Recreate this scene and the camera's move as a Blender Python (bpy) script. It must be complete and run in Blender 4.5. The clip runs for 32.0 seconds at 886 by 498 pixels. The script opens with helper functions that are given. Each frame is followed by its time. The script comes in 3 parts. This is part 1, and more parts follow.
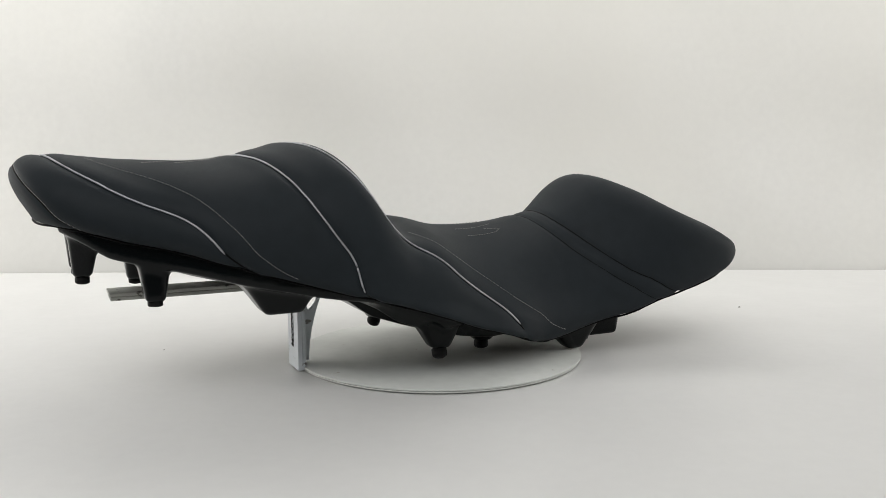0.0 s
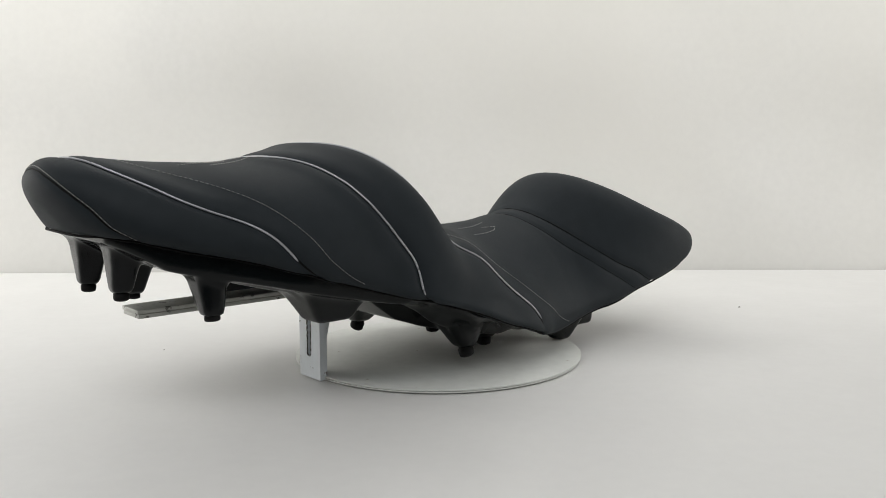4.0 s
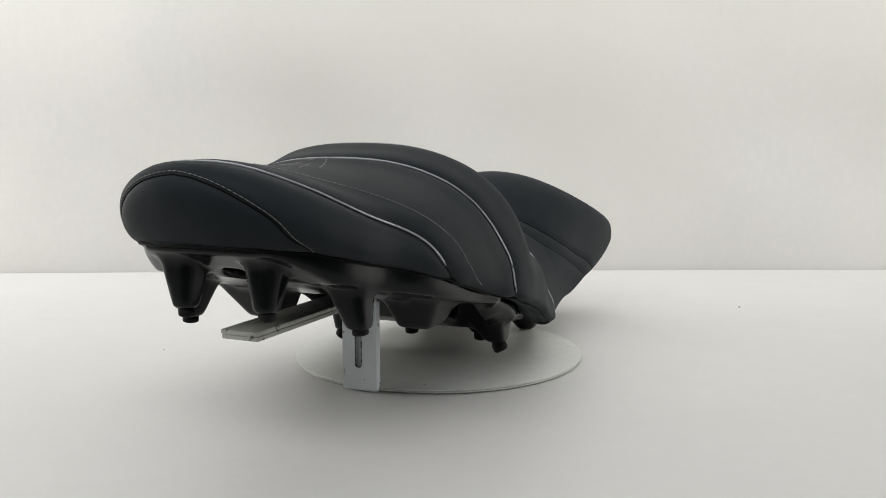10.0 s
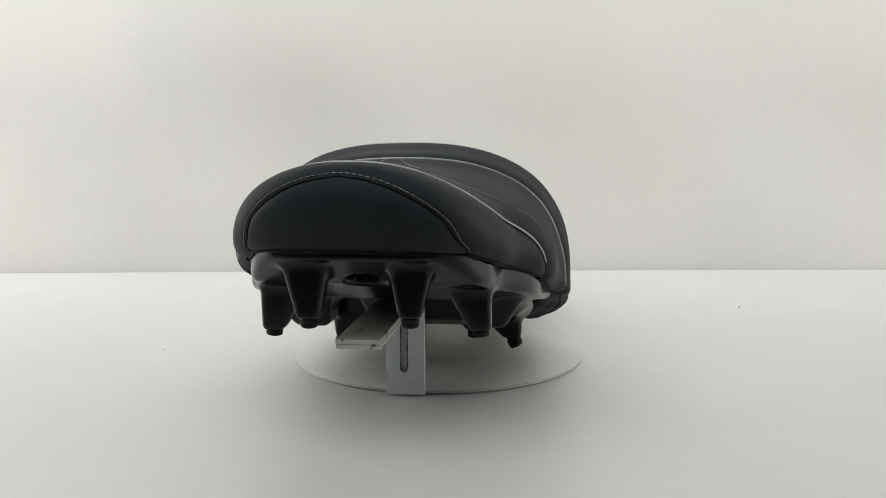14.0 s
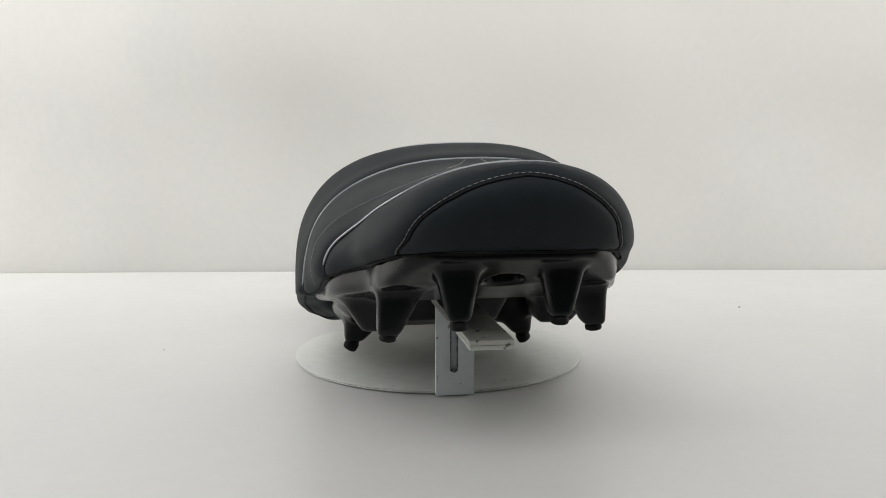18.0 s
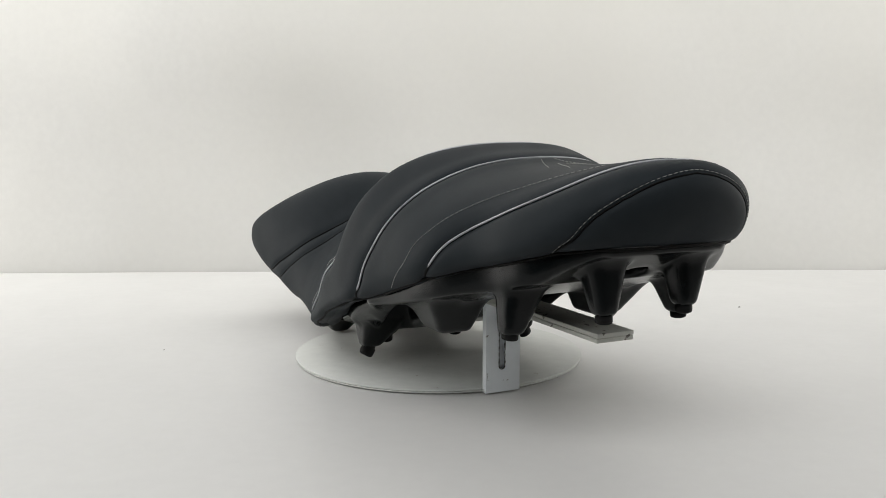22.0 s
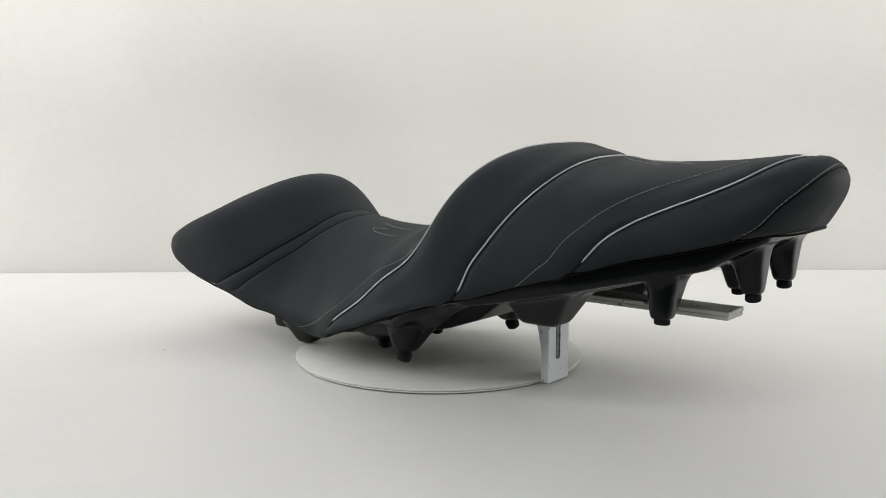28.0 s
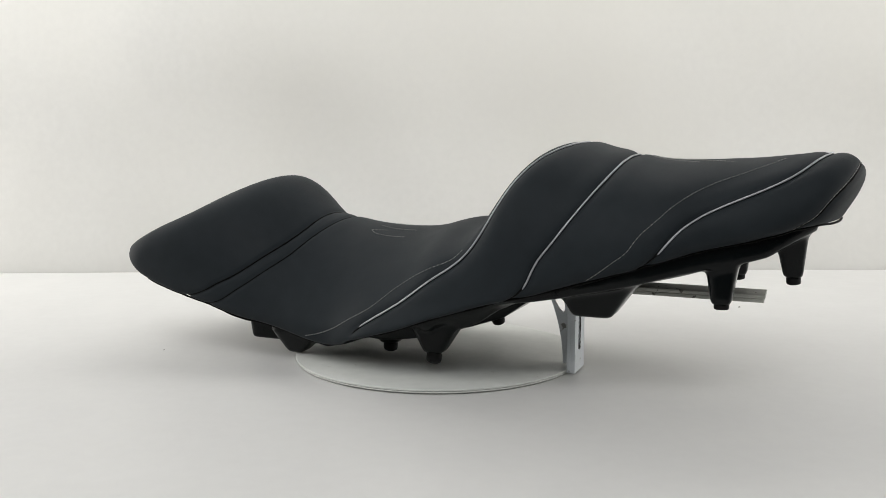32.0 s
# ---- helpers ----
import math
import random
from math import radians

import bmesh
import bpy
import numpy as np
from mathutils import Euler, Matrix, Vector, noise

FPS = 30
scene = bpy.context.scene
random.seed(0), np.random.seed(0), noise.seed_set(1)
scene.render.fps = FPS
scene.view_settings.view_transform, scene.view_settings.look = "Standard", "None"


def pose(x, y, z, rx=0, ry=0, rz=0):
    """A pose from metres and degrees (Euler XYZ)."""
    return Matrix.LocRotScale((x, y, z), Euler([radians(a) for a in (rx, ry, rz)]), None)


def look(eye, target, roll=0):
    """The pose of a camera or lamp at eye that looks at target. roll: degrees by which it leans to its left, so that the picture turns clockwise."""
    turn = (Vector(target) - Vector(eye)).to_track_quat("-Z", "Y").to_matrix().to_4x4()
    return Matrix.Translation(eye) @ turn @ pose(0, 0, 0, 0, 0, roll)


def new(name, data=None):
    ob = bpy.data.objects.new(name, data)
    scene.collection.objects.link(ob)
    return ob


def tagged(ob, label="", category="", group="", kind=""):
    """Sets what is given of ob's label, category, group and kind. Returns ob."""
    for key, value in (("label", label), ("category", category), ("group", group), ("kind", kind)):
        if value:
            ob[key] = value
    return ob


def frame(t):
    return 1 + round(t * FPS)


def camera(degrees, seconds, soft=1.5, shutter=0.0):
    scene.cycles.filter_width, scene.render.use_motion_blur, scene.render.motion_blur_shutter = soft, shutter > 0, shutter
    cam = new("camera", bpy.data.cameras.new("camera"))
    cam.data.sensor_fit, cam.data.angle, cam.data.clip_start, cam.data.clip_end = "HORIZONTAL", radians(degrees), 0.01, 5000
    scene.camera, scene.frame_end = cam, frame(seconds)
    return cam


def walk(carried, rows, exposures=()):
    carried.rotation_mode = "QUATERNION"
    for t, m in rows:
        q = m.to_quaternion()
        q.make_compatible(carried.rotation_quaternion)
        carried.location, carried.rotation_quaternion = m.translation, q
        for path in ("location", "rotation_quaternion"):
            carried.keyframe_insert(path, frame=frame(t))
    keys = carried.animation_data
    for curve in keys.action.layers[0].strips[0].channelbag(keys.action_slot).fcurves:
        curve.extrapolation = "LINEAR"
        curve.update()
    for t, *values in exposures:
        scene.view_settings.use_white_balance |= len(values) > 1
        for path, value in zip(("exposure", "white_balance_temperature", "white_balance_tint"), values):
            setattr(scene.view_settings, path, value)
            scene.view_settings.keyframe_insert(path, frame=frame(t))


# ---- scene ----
from mathutils.bvhtree import BVHTree

SECONDS = 32.0
DEG_PER_SECOND = 131.3 / 32
START_TURN = 204.892        # heading of the seat's tail at the start
SEAT_OFF = -0.0071          # seat's middle plane beside the turntable's axis
DISC_TOP = 0.006

# ---- camera: on a tripod, it stands still ----
cam = camera(53.5, SECONDS, soft=0.6)
EYE = (0.0, -1.0971, 0.2780)
view = look(EYE, (EYE[0] + 0.00536, EYE[1] + 0.9916, EYE[2] - 0.12924), roll=-0.12)
walk(cam, [(0.0, view), (SECONDS, view)], exposures=[(0.0, 0.0), (6.0, -0.01), (10.0, -0.04), (14.0, -0.08), (18.0, -0.05), (22.0, 0.0), (26.0, 0.02), (SECONDS, 0.0)])

# ---- light: unseen area lamps, two of them added fill, dim room round it ----
world = bpy.data.worlds.new("studio_world")
scene.world = world
world.use_nodes = True
world.node_tree.nodes["Background"].inputs["Color"].default_value = (0.9, 0.95, 1.0, 1)
world.node_tree.nodes["Background"].inputs["Strength"].default_value = 0.05


def area_lamp(name, at, target, sx, sy, watts, colour=(1, 1, 1)):
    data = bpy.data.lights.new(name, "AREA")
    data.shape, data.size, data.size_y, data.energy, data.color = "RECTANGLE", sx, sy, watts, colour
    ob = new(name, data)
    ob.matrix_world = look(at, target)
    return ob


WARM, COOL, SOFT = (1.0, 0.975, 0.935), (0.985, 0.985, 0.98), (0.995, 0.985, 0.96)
# unseen overhead and side lamps, placed from how the cast shadows fall
area_lamp("overhead_softbox", (-0.25, 0.60, 1.08), (-0.25, 0.64, 0.0), 3.0, 0.55, 12, SOFT)
area_lamp("side_softbox_west", (-2.1, 0.40, 0.50), (0.0, 0.10, 0.05), 1.2, 0.9, 17.5, WARM)
area_lamp("side_softbox_east", (2.1, 0.25, 0.50), (0.0, 0.05, 0.05), 1.2, 0.9, 15, WARM)
# added fill from the front and the ceiling, no such lamps known
area_lamp("front_fill", (-0.5, -1.75, 1.80), (0.0, 0.4, 0.1), 2.8, 1.3, 36, COOL)
area_lamp("ceiling_fill", (0.0, -0.9, 2.33), (0.0, -0.88, 0.0), 5.0, 3.0, 10, COOL)


# ---- materials ----
def material(name, colour, rough=0.5, metal=0.0, grain=(), spots=None, spec=0.5, coat=0.0, vary=1.0):
    """grain: (scale, strength, distance) bumps. spots: (scale, low, high, colour, amount) stains or chips."""
    m = bpy.data.materials.new(name)
    m.use_nodes = True
    nt = m.node_tree
    bsdf = nt.nodes["Principled BSDF"]
    tex = nt.nodes.new("ShaderNodeTexCoord")
    bsdf.inputs["Metallic"].default_value = metal
    bsdf.inputs["Specular IOR Level"].default_value = spec
    bsdf.inputs["Coat Weight"].default_value = coat
    # colour varies a little at two scales
    last = None
    for scale, low, high in ((3.5, 0.93, 1.05), (60.0, 0.96, 1.04)):
        nz = nt.nodes.new("ShaderNodeTexNoise")
        nz.inputs["Scale"].default_value, nz.inputs["Detail"].default_value = scale, 4
        nt.links.new(tex.outputs["Object"], nz.inputs["Vector"])
        rng = nt.nodes.new("ShaderNodeMapRange")
        rng.inputs["From Min"].default_value, rng.inputs["From Max"].default_value = 0.3, 0.7
        rng.inputs["To Min"].default_value, rng.inputs["To Max"].default_value = 1 + vary * (low - 1), 1 + vary * (high - 1)
        nt.links.new(nz.outputs["Fac"], rng.inputs["Value"])
        mix = nt.nodes.new("ShaderNodeVectorMath")
        mix.operation = "SCALE"
        if last is None:
            mix.inputs[0].default_value = colour
        else:
            nt.links.new(last, mix.inputs[0])
        nt.links.new(rng.outputs["Result"], mix.inputs["Scale"])
        last = mix.outputs["Vector"]
    if spots:
        scale, low, high, tint, amount = spots
        nz = nt.nodes.new("ShaderNodeTexNoise")
        nz.inputs["Scale"].default_value, nz.inputs["Detail"].default_value = scale, 6
        nt.links.new(tex.outputs["Object"], nz.inputs["Vector"])
        rng = nt.nodes.new("ShaderNodeMapRange")
        rng.inputs["From Min"].default_value, rng.inputs["From Max"].default_value = low, high
        rng.inputs["To Max"].default_value = amount
        nt.links.new(nz.outputs["Fac"], rng.inputs["Value"])
        mx = nt.nodes.new("ShaderNodeMix")
        mx.data_type = "RGBA"
        mx.inputs["B"].default_value = (*tint, 1)
        nt.links.new(rng.outputs["Result"], mx.inputs["Factor"])
        nt.links.new(last, mx.inputs["A"])
        last = mx.outputs["Result"]
    nt.links.new(last, bsdf.inputs["Base Color"])
    rn = nt.nodes.new("ShaderNodeTexNoise")
    rn.inputs["Scale"].default_value, rn.inputs["Detail"].default_value = 14, 5
    nt.links.new(tex.outputs["Object"], rn.inputs["Vector"])
    rr = nt.nodes.new("ShaderNodeMapRange")
    rr.inputs["From Min"].default_value, rr.inputs["From Max"].default_value = 0.3, 0.7
    rr.inputs["To Min"].default_value, rr.inputs["To Max"].default_value = max(0.03, rough - 0.06), min(1, rough + 0.06)
    nt.links.new(rn.outputs["Fac"], rr.inputs["Value"])
    nt.links.new(rr.outputs["Result"], bsdf.inputs["Roughness"])
    normal = None
    for scale, strength, distance in grain:
        nz = nt.nodes.new("ShaderNodeTexNoise")
        nz.inputs["Scale"].default_value, nz.inputs["Detail"].default_value = scale, 3
        nt.links.new(tex.outputs["Object"], nz.inputs["Vector"])
        bump = nt.nodes.new("ShaderNodeBump")
        bump.inputs["Strength"].default_value, bump.inputs["Distance"].default_value = strength, distance
        nt.links.new(nz.outputs["Fac"], bump.inputs["Height"])
        if normal:
            nt.links.new(normal, bump.inputs["Normal"])
        normal = bump.outputs["Normal"]
    if normal:
        nt.links.new(normal, bsdf.inputs["Normal"])
    return m


VINYL = material("black_vinyl", (0.0178, 0.0222, 0.0256), 0.62, grain=((1500, 0.25, 0.0004),), spec=0.12, vary=1.5)
PLASTIC = material("black_moulded_plastic", (0.0032, 0.0045, 0.0048), 0.22, grain=((260, 0.06, 0.0005), (24, 0.12, 0.003)), spec=0.17,
                   spots=(38, 0.66, 0.78, (0.015, 0.015, 0.015), 0.3))
RUBBER = material("black_rubber", (0.006, 0.006, 0.006), 0.62, grain=((400, 0.3, 0.0006),), spec=0.15)
PIPING = material("silver_grey_piping", (0.38, 0.385, 0.41), 0.36, 0.35, grain=((700, 0.15, 0.0003),))
CORD_AND_SHADE = material("black_cord_and_seam_shade", (0.003, 0.003, 0.003), 0.7, spec=0.1)
THREAD = material("grey_thread", (0.30, 0.298, 0.285), 0.6)
STEEL = material("white_painted_steel", (0.70, 0.74, 0.77), 0.42, grain=((180, 0.12, 0.0006),), spots=(70, 0.66, 0.70, (0.10, 0.08, 0.06), 0.8))
BAR = material("dirty_white_paint", (0.44, 0.445, 0.405), 0.5, grain=((180, 0.2, 0.0006),), spots=(110, 0.62, 0.66, (0.06, 0.05, 0.04), 0.85), vary=2.0)
RAW = material("grey_bare_steel", (0.32, 0.33, 0.34), 0.38, 0.7, grain=((300, 0.3, 0.0006),))
BOARD = material("white_painted_board", (0.59, 0.605, 0.578), 0.45, grain=((120, 0.1, 0.0006),), spots=(55, 0.70, 0.74, (0.25, 0.2, 0.15), 0.7))
SHEET = material("white_table_sheet", (0.67, 0.668, 0.655), 0.40, grain=((3, 0.04, 0.004), (220, 0.04, 0.0003)), vary=0.3)
CLOTH = material("white_backdrop_cloth", (0.66, 0.656, 0.632), 0.9, grain=((500, 0.1, 0.0004),), spots=(1.1, 0.42, 0.68, (0.64, 0.63, 0.59), 0.7), vary=0.5)
WALL = material("plain_room_wall", (0.16, 0.16, 0.16), 0.9, grain=((90, 0.2, 0.001),))
FLOOR = material("grey_room_floor", (0.30, 0.30, 0.29), 0.6, grain=((60, 0.2, 0.001),))
WORN_AND_SHADE = material("worn_edge_and_gap_shade", (0.07, 0.07, 0.068), 0.7, grain=((300, 0.3, 0.0006),))
FOAM = material("pale_grey_foam", (0.30, 0.30, 0.285), 0.9, grain=((220, 0.5, 0.002),), spots=(90, 0.6, 0.7, (0.05, 0.05, 0.05), 0.6))
EMBOSS = material("embossed_black_vinyl", (0.0172, 0.0213, 0.0245), 0.56, grain=((1500, 0.15, 0.0004),), spec=0.12)
DIRT = material("dark_crumb", (0.03, 0.025, 0.02), 0.8)


# ---- mesh helpers ----
def mesh_of(name, verts, faces, mat, smooth=True):
    me = bpy.data.meshes.new(name)
    me.from_pydata([tuple(map(float, v)) for v in verts], [], [tuple(map(int, f)) for f in faces])
    me.materials.append(mat)
    me.polygons.foreach_set("use_smooth", [smooth] * len(me.polygons))
    me.update()
    return me


def part(name, data, material_, parent, label=""):
    """Links a bmesh or mesh as one object under a thing or a part."""
    if isinstance(data, bmesh.types.BMesh):
        me = bpy.data.meshes.new(name)
        bmesh.ops.recalc_face_normals(data, faces=data.faces[:])
        data.to_mesh(me)
        data.free()
        me.materials.append(material_)
    else:
        me = data
    ob = new(name, me)
    ob.parent = parent
    if label:
        ob["label"] = label
    return ob


def box_bm(x0, x1, y0, y1, z0, z1, bevel=0.0, segments=2):
    bm = bmesh.new()
    bmesh.ops.create_cube(bm, size=1, matrix=Matrix.Translation(((x0 + x1) / 2, (y0 + y1) / 2, (z0 + z1) / 2)) @ Matrix.Diagonal((x1 - x0, y1 - y0, z1 - z0, 1)))
    if bevel:
        bmesh.ops.bevel(bm, geom=bm.edges[:], offset=bevel, segments=segments, affect="EDGES", profile=0.6)
        for f in bm.faces:
            f.smooth = True
    return bm


def rings_mesh(name, rings, mat, cap=True, smooth=True):
    """Skin over closed rings of equal count."""
    n = len(rings[0])
    verts = [p for r in rings for p in r]
    faces = []
    for i in range(len(rings) - 1):
        for j in range(n):
            k = (j + 1) % n
            faces.append((i * n + j, i * n + k, (i + 1) * n + k, (i + 1) * n + j))
    if cap:
        faces.append(tuple(range(n))[::-1])
        faces.append(tuple((len(rings) - 1) * n + j for j in range(n)))
    return mesh_of(name, verts, faces, mat, smooth)


def tube_rings(path, radius, sides=8, ends=True):
    """Rings round a polyline, tapered to a rounded end."""
    path = np.asarray(path, float)
    tang = np.gradient(path, axis=0)
    tang /= np.linalg.norm(tang, axis=1)[:, None] + 1e-12
    ref = np.array([0.0, 0.0, 1.0])
    out = []
    count = len(path)
    for i, (p, t) in enumerate(zip(path, tang)):
        a = np.cross(t, ref if abs(t[2]) < 0.95 else (1.0, 0, 0))
        a /= np.linalg.norm(a)
        b = np.cross(a, t)
        r = radius * (min(1, 0.35 + 0.35 * min(i, count - 1 - i)) if ends else 1)
        out.append([p + r * (math.cos(q) * a + math.sin(q) * b) for q in np.linspace(0, 2 * math.pi, sides, endpoint=False)])
    return out


# ---- the setting ----
def settings():
    # table sheet with an almost straight far edge
    nx, ny = 420, 130
    xs = np.linspace(-2.2, 2.2, nx)
    verts, faces = [], []
    for j in range(ny):
        for i, x in enumerate(xs):
            far = 0.685 + 0.006 * math.sin(2.1 * x + 0.5) - 0.02 * max(0.0, abs(x) - 0.7)
            y = -0.57 + (far + 0.57) * j / (ny - 1)
            z = 0.0006 * noise.noise((x * 3.0, y * 3.0, 0.3)) 
            if math.hypot(x, y) < 0.3:
                z = min(z, 0.0)
            for cx, cy, turn, size, high in ((-0.243, -0.404, 0.25, 0.022, 0.0012), (-0.30, -0.415, -0.1, 0.016, 0.0008), (0.66, 0.30, 0.3, 0.05, 0.0010)):
                u, w = (x - cx) * math.cos(turn) + (y - cy) * math.sin(turn), (y - cy) * math.cos(turn) - (x - cx) * math.sin(turn)
                z += high * math.exp(-(u / size) ** 2 - (w / 0.009) ** 2)
            verts.append((x, y, z))
    for j in range(ny - 1):
        for i in range(nx - 1):
            a = j * nx + i
            faces.append((a, a + 1, a + nx + 1, a + nx))
    me = mesh_of("table", verts, faces, SHEET)
    table = new("table", me)
    sol = table.modifiers.new("thickness", "SOLIDIFY")
    sol.thickness, sol.offset = 0.03, -1
    tagged(table, "wide table top covered with a smooth white sheet", "table", kind="structure")

    for x in (-2.0, 2.0):
        for y in (-0.5, 0.6):
            part("table_leg", box_bm(x - 0.03, x + 0.03, y - 0.03, y + 0.03, -0.75, -0.03, 0.003), STEEL, table, "white square table leg")

    # hanging cloth with soft folds
    nx, nz = 140, 90
    verts, faces = [], []
    for j in range(nz):
        z = -0.74 + 2.9 * j / (nz - 1)
        for i in range(nx):
            x = -2.6 + 5.2 * i / (nx - 1)
            sweep = -0.12 * max(0.0, (0.35 - z) / 0.4) ** 2 if z > -0.05 else -0.12 + 0.35 * (-0.05 - z)
            slant = x + 0.55 * z
            fold = (0.024 * math.sin(2.3 * x - 0.8 * z + 0.6) + 0.014 * math.sin(7.5 * slant + 1.3 * math.sin(2.1 * x)) * max(0.0, min(1.0, (z - 0.1) / 0.35)) + 0.036 * noise.noise((x * 1.5 + 0.9 * z, z * 0.8 - 0.3 * x, 2.0))
                    + 0.009 * noise.noise((x * 4 + z, z * 2.0, 7.0)))
            verts.append((x, 1.02 + sweep + fold, z))
    for j in range(nz - 1):
        for i in range(nx - 1):
            a = j * nx + i
            faces.append((a, a + 1, a + nx + 1, a + nx))
    cloth = new("backdrop", mesh_of("backdrop", verts, faces, CLOTH))
    sol = cloth.modifiers.new("thickness", "SOLIDIFY")
    sol.thickness, sol.offset = 0.004, 1
    tagged(cloth, "plain white hanging backdrop with soft folds", "backdrop", kind="structure")

    def slab(name, x0, x1, y0, y1, z0, z1, mat, label):
        bm = box_bm(x0, x1, y0, y1, z0, z1)
        ob = part(name, bm, mat, None)
        tagged(ob, label, name.split("_")[0], kind="structure")

    slab("floor", -3.1, 3.1, -3.6, 1.8, -0.85, -0.75, FLOOR, "plain grey room floor")
    slab("ceiling", -3.1, 3.1, -3.6, 1.8, 2.35, 2.45, WALL, "plain grey ceiling above the studio")
    slab("wall_west", -3.2, -3.1, -3.6, 1.8, -0.75, 2.35, WALL, "plain grey room wall")
    slab("wall_east", 3.1, 3.2, -3.6, 1.8, -0.75, 2.35, WALL, "plain grey room wall")
    slab("wall_south", -3.1, 3.1, -3.7, -3.6, -0.75, 2.35, WALL, "plain grey room wall")
    slab("wall_north", -3.1, 3.1, 1.8, 1.9, -0.75, 2.35, WALL, "plain grey room wall behind the backdrop")


settings()

# ---- the seat's form: sections along its length, x towards the tail ----
XT, XN = 0.46, -0.378
ST_X = np.array([.46, .42, .38, .34, .30, .26, .22, .18, .14, .10, .06, .02, -.03, -.08, -.12, -.15, -.18, -.21, -.25, -.30, -.34, -.375])
CROWN = np.array([0.2468, 0.2533, 0.2476, 0.2451, 0.2442, 0.2482, 0.2576, 0.2626, 0.2322, 0.1738, 0.1715, 0.1633, 0.1577, 0.1608, 0.1671, 0.1765, 0.2037, 0.2182, 0.207, 0.1845, 0.1679, 0.1493])
HALF = np.array([0.0809, 0.0972, 0.1152, 0.1229, 0.1433, 0.1537, 0.1559, 0.1602, 0.1689, 0.169, 0.1654, 0.1578, 0.149, 0.1327, 0.1272, 0.1257, 0.1271, 0.131, 0.1389, 0.1465, 0.1483, 0.1469])
EDGE = np.array([0.187, 0.1805, 0.1694, 0.1599, 0.1487, 0.1356, 0.1233, 0.1112, 0.1012, 0.0884, 0.0751, 0.0597, 0.0445, 0.0276, 0.0306, 0.0378, 0.0448, 0.05, 0.0643, 0.0801, 0.0946, 0.1096])
FORM_X = np.array([0.45, 0.36, 0.26, 0.18, 0.13, 0.08, 0.03, -0.02, -0.08, -0.16, -0.22, -0.3, -0.37])
SQUARE = np.array([2.0289, 1.9282, 2.0618, 2.7031, 3.6642, 2.9798, 1.8577, 1.3275, 1.437, 1.3361, 2.226, 3.15, 3.3184])
WAIST = np.array([0.1508, 0.1483, 0.1648, 0.0833, 0.0233, 0.1646, 0.2207, 0.1951, 0.1667, 0.1235, 0.1211, 0.342, 0.2955])
TUCK, DROP, LEAN, NOSE_LEAN = 0.01, 0.046, 0.6192, 0.3171


def spline(xk, values, x):
    """Natural cubic through the stations."""
    o = np.argsort(xk)
    k, v = xk[o], values[o]
    n, h = len(k), np.diff(k)
    a, r = np.zeros((n, n)), np.zeros(n)
    a[0, 0] = a[-1, -1] = 1
    for i in range(1, n - 1):
        a[i, i - 1:i + 2] = h[i - 1], 2 * (h[i - 1] + h[i]), h[i]
        r[i] = 6 * ((v[i + 1] - v[i]) / h[i] - (v[i] - v[i - 1]) / h[i - 1])
    m = np.linalg.solve(a, r)
    j = np.clip(np.searchsorted(k, x) - 1, 0, n - 2)
    p = (k[j + 1] - x) / h[j]
    q = 1 - p
    return p * v[j] + q * v[j + 1] + ((p ** 3 - p) * m[j] + (q ** 3 - q) * m[j + 1]) * h[j] ** 2 / 6


def ease(x, a, b):
    q = np.clip((x - a) / (b - a), 0, 1)
    return q * q * (3 - 2 * q)


def seat_point(x, v):
    """Points of the cover at stations x; v: 0 on the crown, 1 at the widest, 2 on the lower edge."""
    x, v = np.broadcast_arrays(np.asarray(x, float), np.asarray(v, float))
    zc, w, ze = spline(ST_X, CROWN, x), spline(ST_X, HALF, x), spline(ST_X, EDGE, x)
    n, kw = np.clip(spline(FORM_X, SQUARE, x), 1.3, 5), np.clip(spline(FORM_X, WAIST, x), 0.03, 0.7)
    ct = (1 - np.clip((x - 0.40) / (XT - 0.40), 0, 1) ** 3) ** (1 / 2.2)
    cn = (1 - np.clip((x + 0.34) / (XN + 0.34), 0, 1) ** 2.5) ** (1 / 2.5)
    w = np.maximum(w, 0.02) * (0.01 + 0.99 * ct) * (0.75 + 0.25 * cn)
    zc = zc - DROP * (1 - ct)
    zm = 0.5 * (zc + ze)
    zc, ze = zm + (zc - zm) * (0.03 + 0.97 * cn), zm + (ze - zm) * (0.03 + 0.97 * cn)
    zw = ze + kw * (zc - ze)
    a, b = np.clip(v, 0, 1) * math.pi / 2, np.clip(v - 1, 0, 1) * math.pi / 2
    full = ease(x, -0.09, -0.01) * (1 - ease(x, 0.05, 0.115))       # the sides hang full beside the rider's seat
    y = w * np.maximum(np.sin(a), 1e-9) ** (2 / (0.5 * (n + 2.0 + np.sqrt((n - 2.0) ** 2 + 0.05)))) - TUCK * np.minimum(1, w / 0.09) * (1 - np.cos(b)) ** (1 + 3 * full) + 0.004 * full * np.sin(b)
    z = np.where(v <= 1, zw + (zc - zw) * np.maximum(np.cos(a), 1e-9) ** (2 / n), zw - (zw - ze) * np.sin(b))
    xx = x + LEAN * ease(x, 0.36, 0.455) * (z - ze) + NOSE_LEAN * (1 - ease(x, -0.37, -0.25)) * (z - ze)
    return np.stack([xx, y, z], -1)


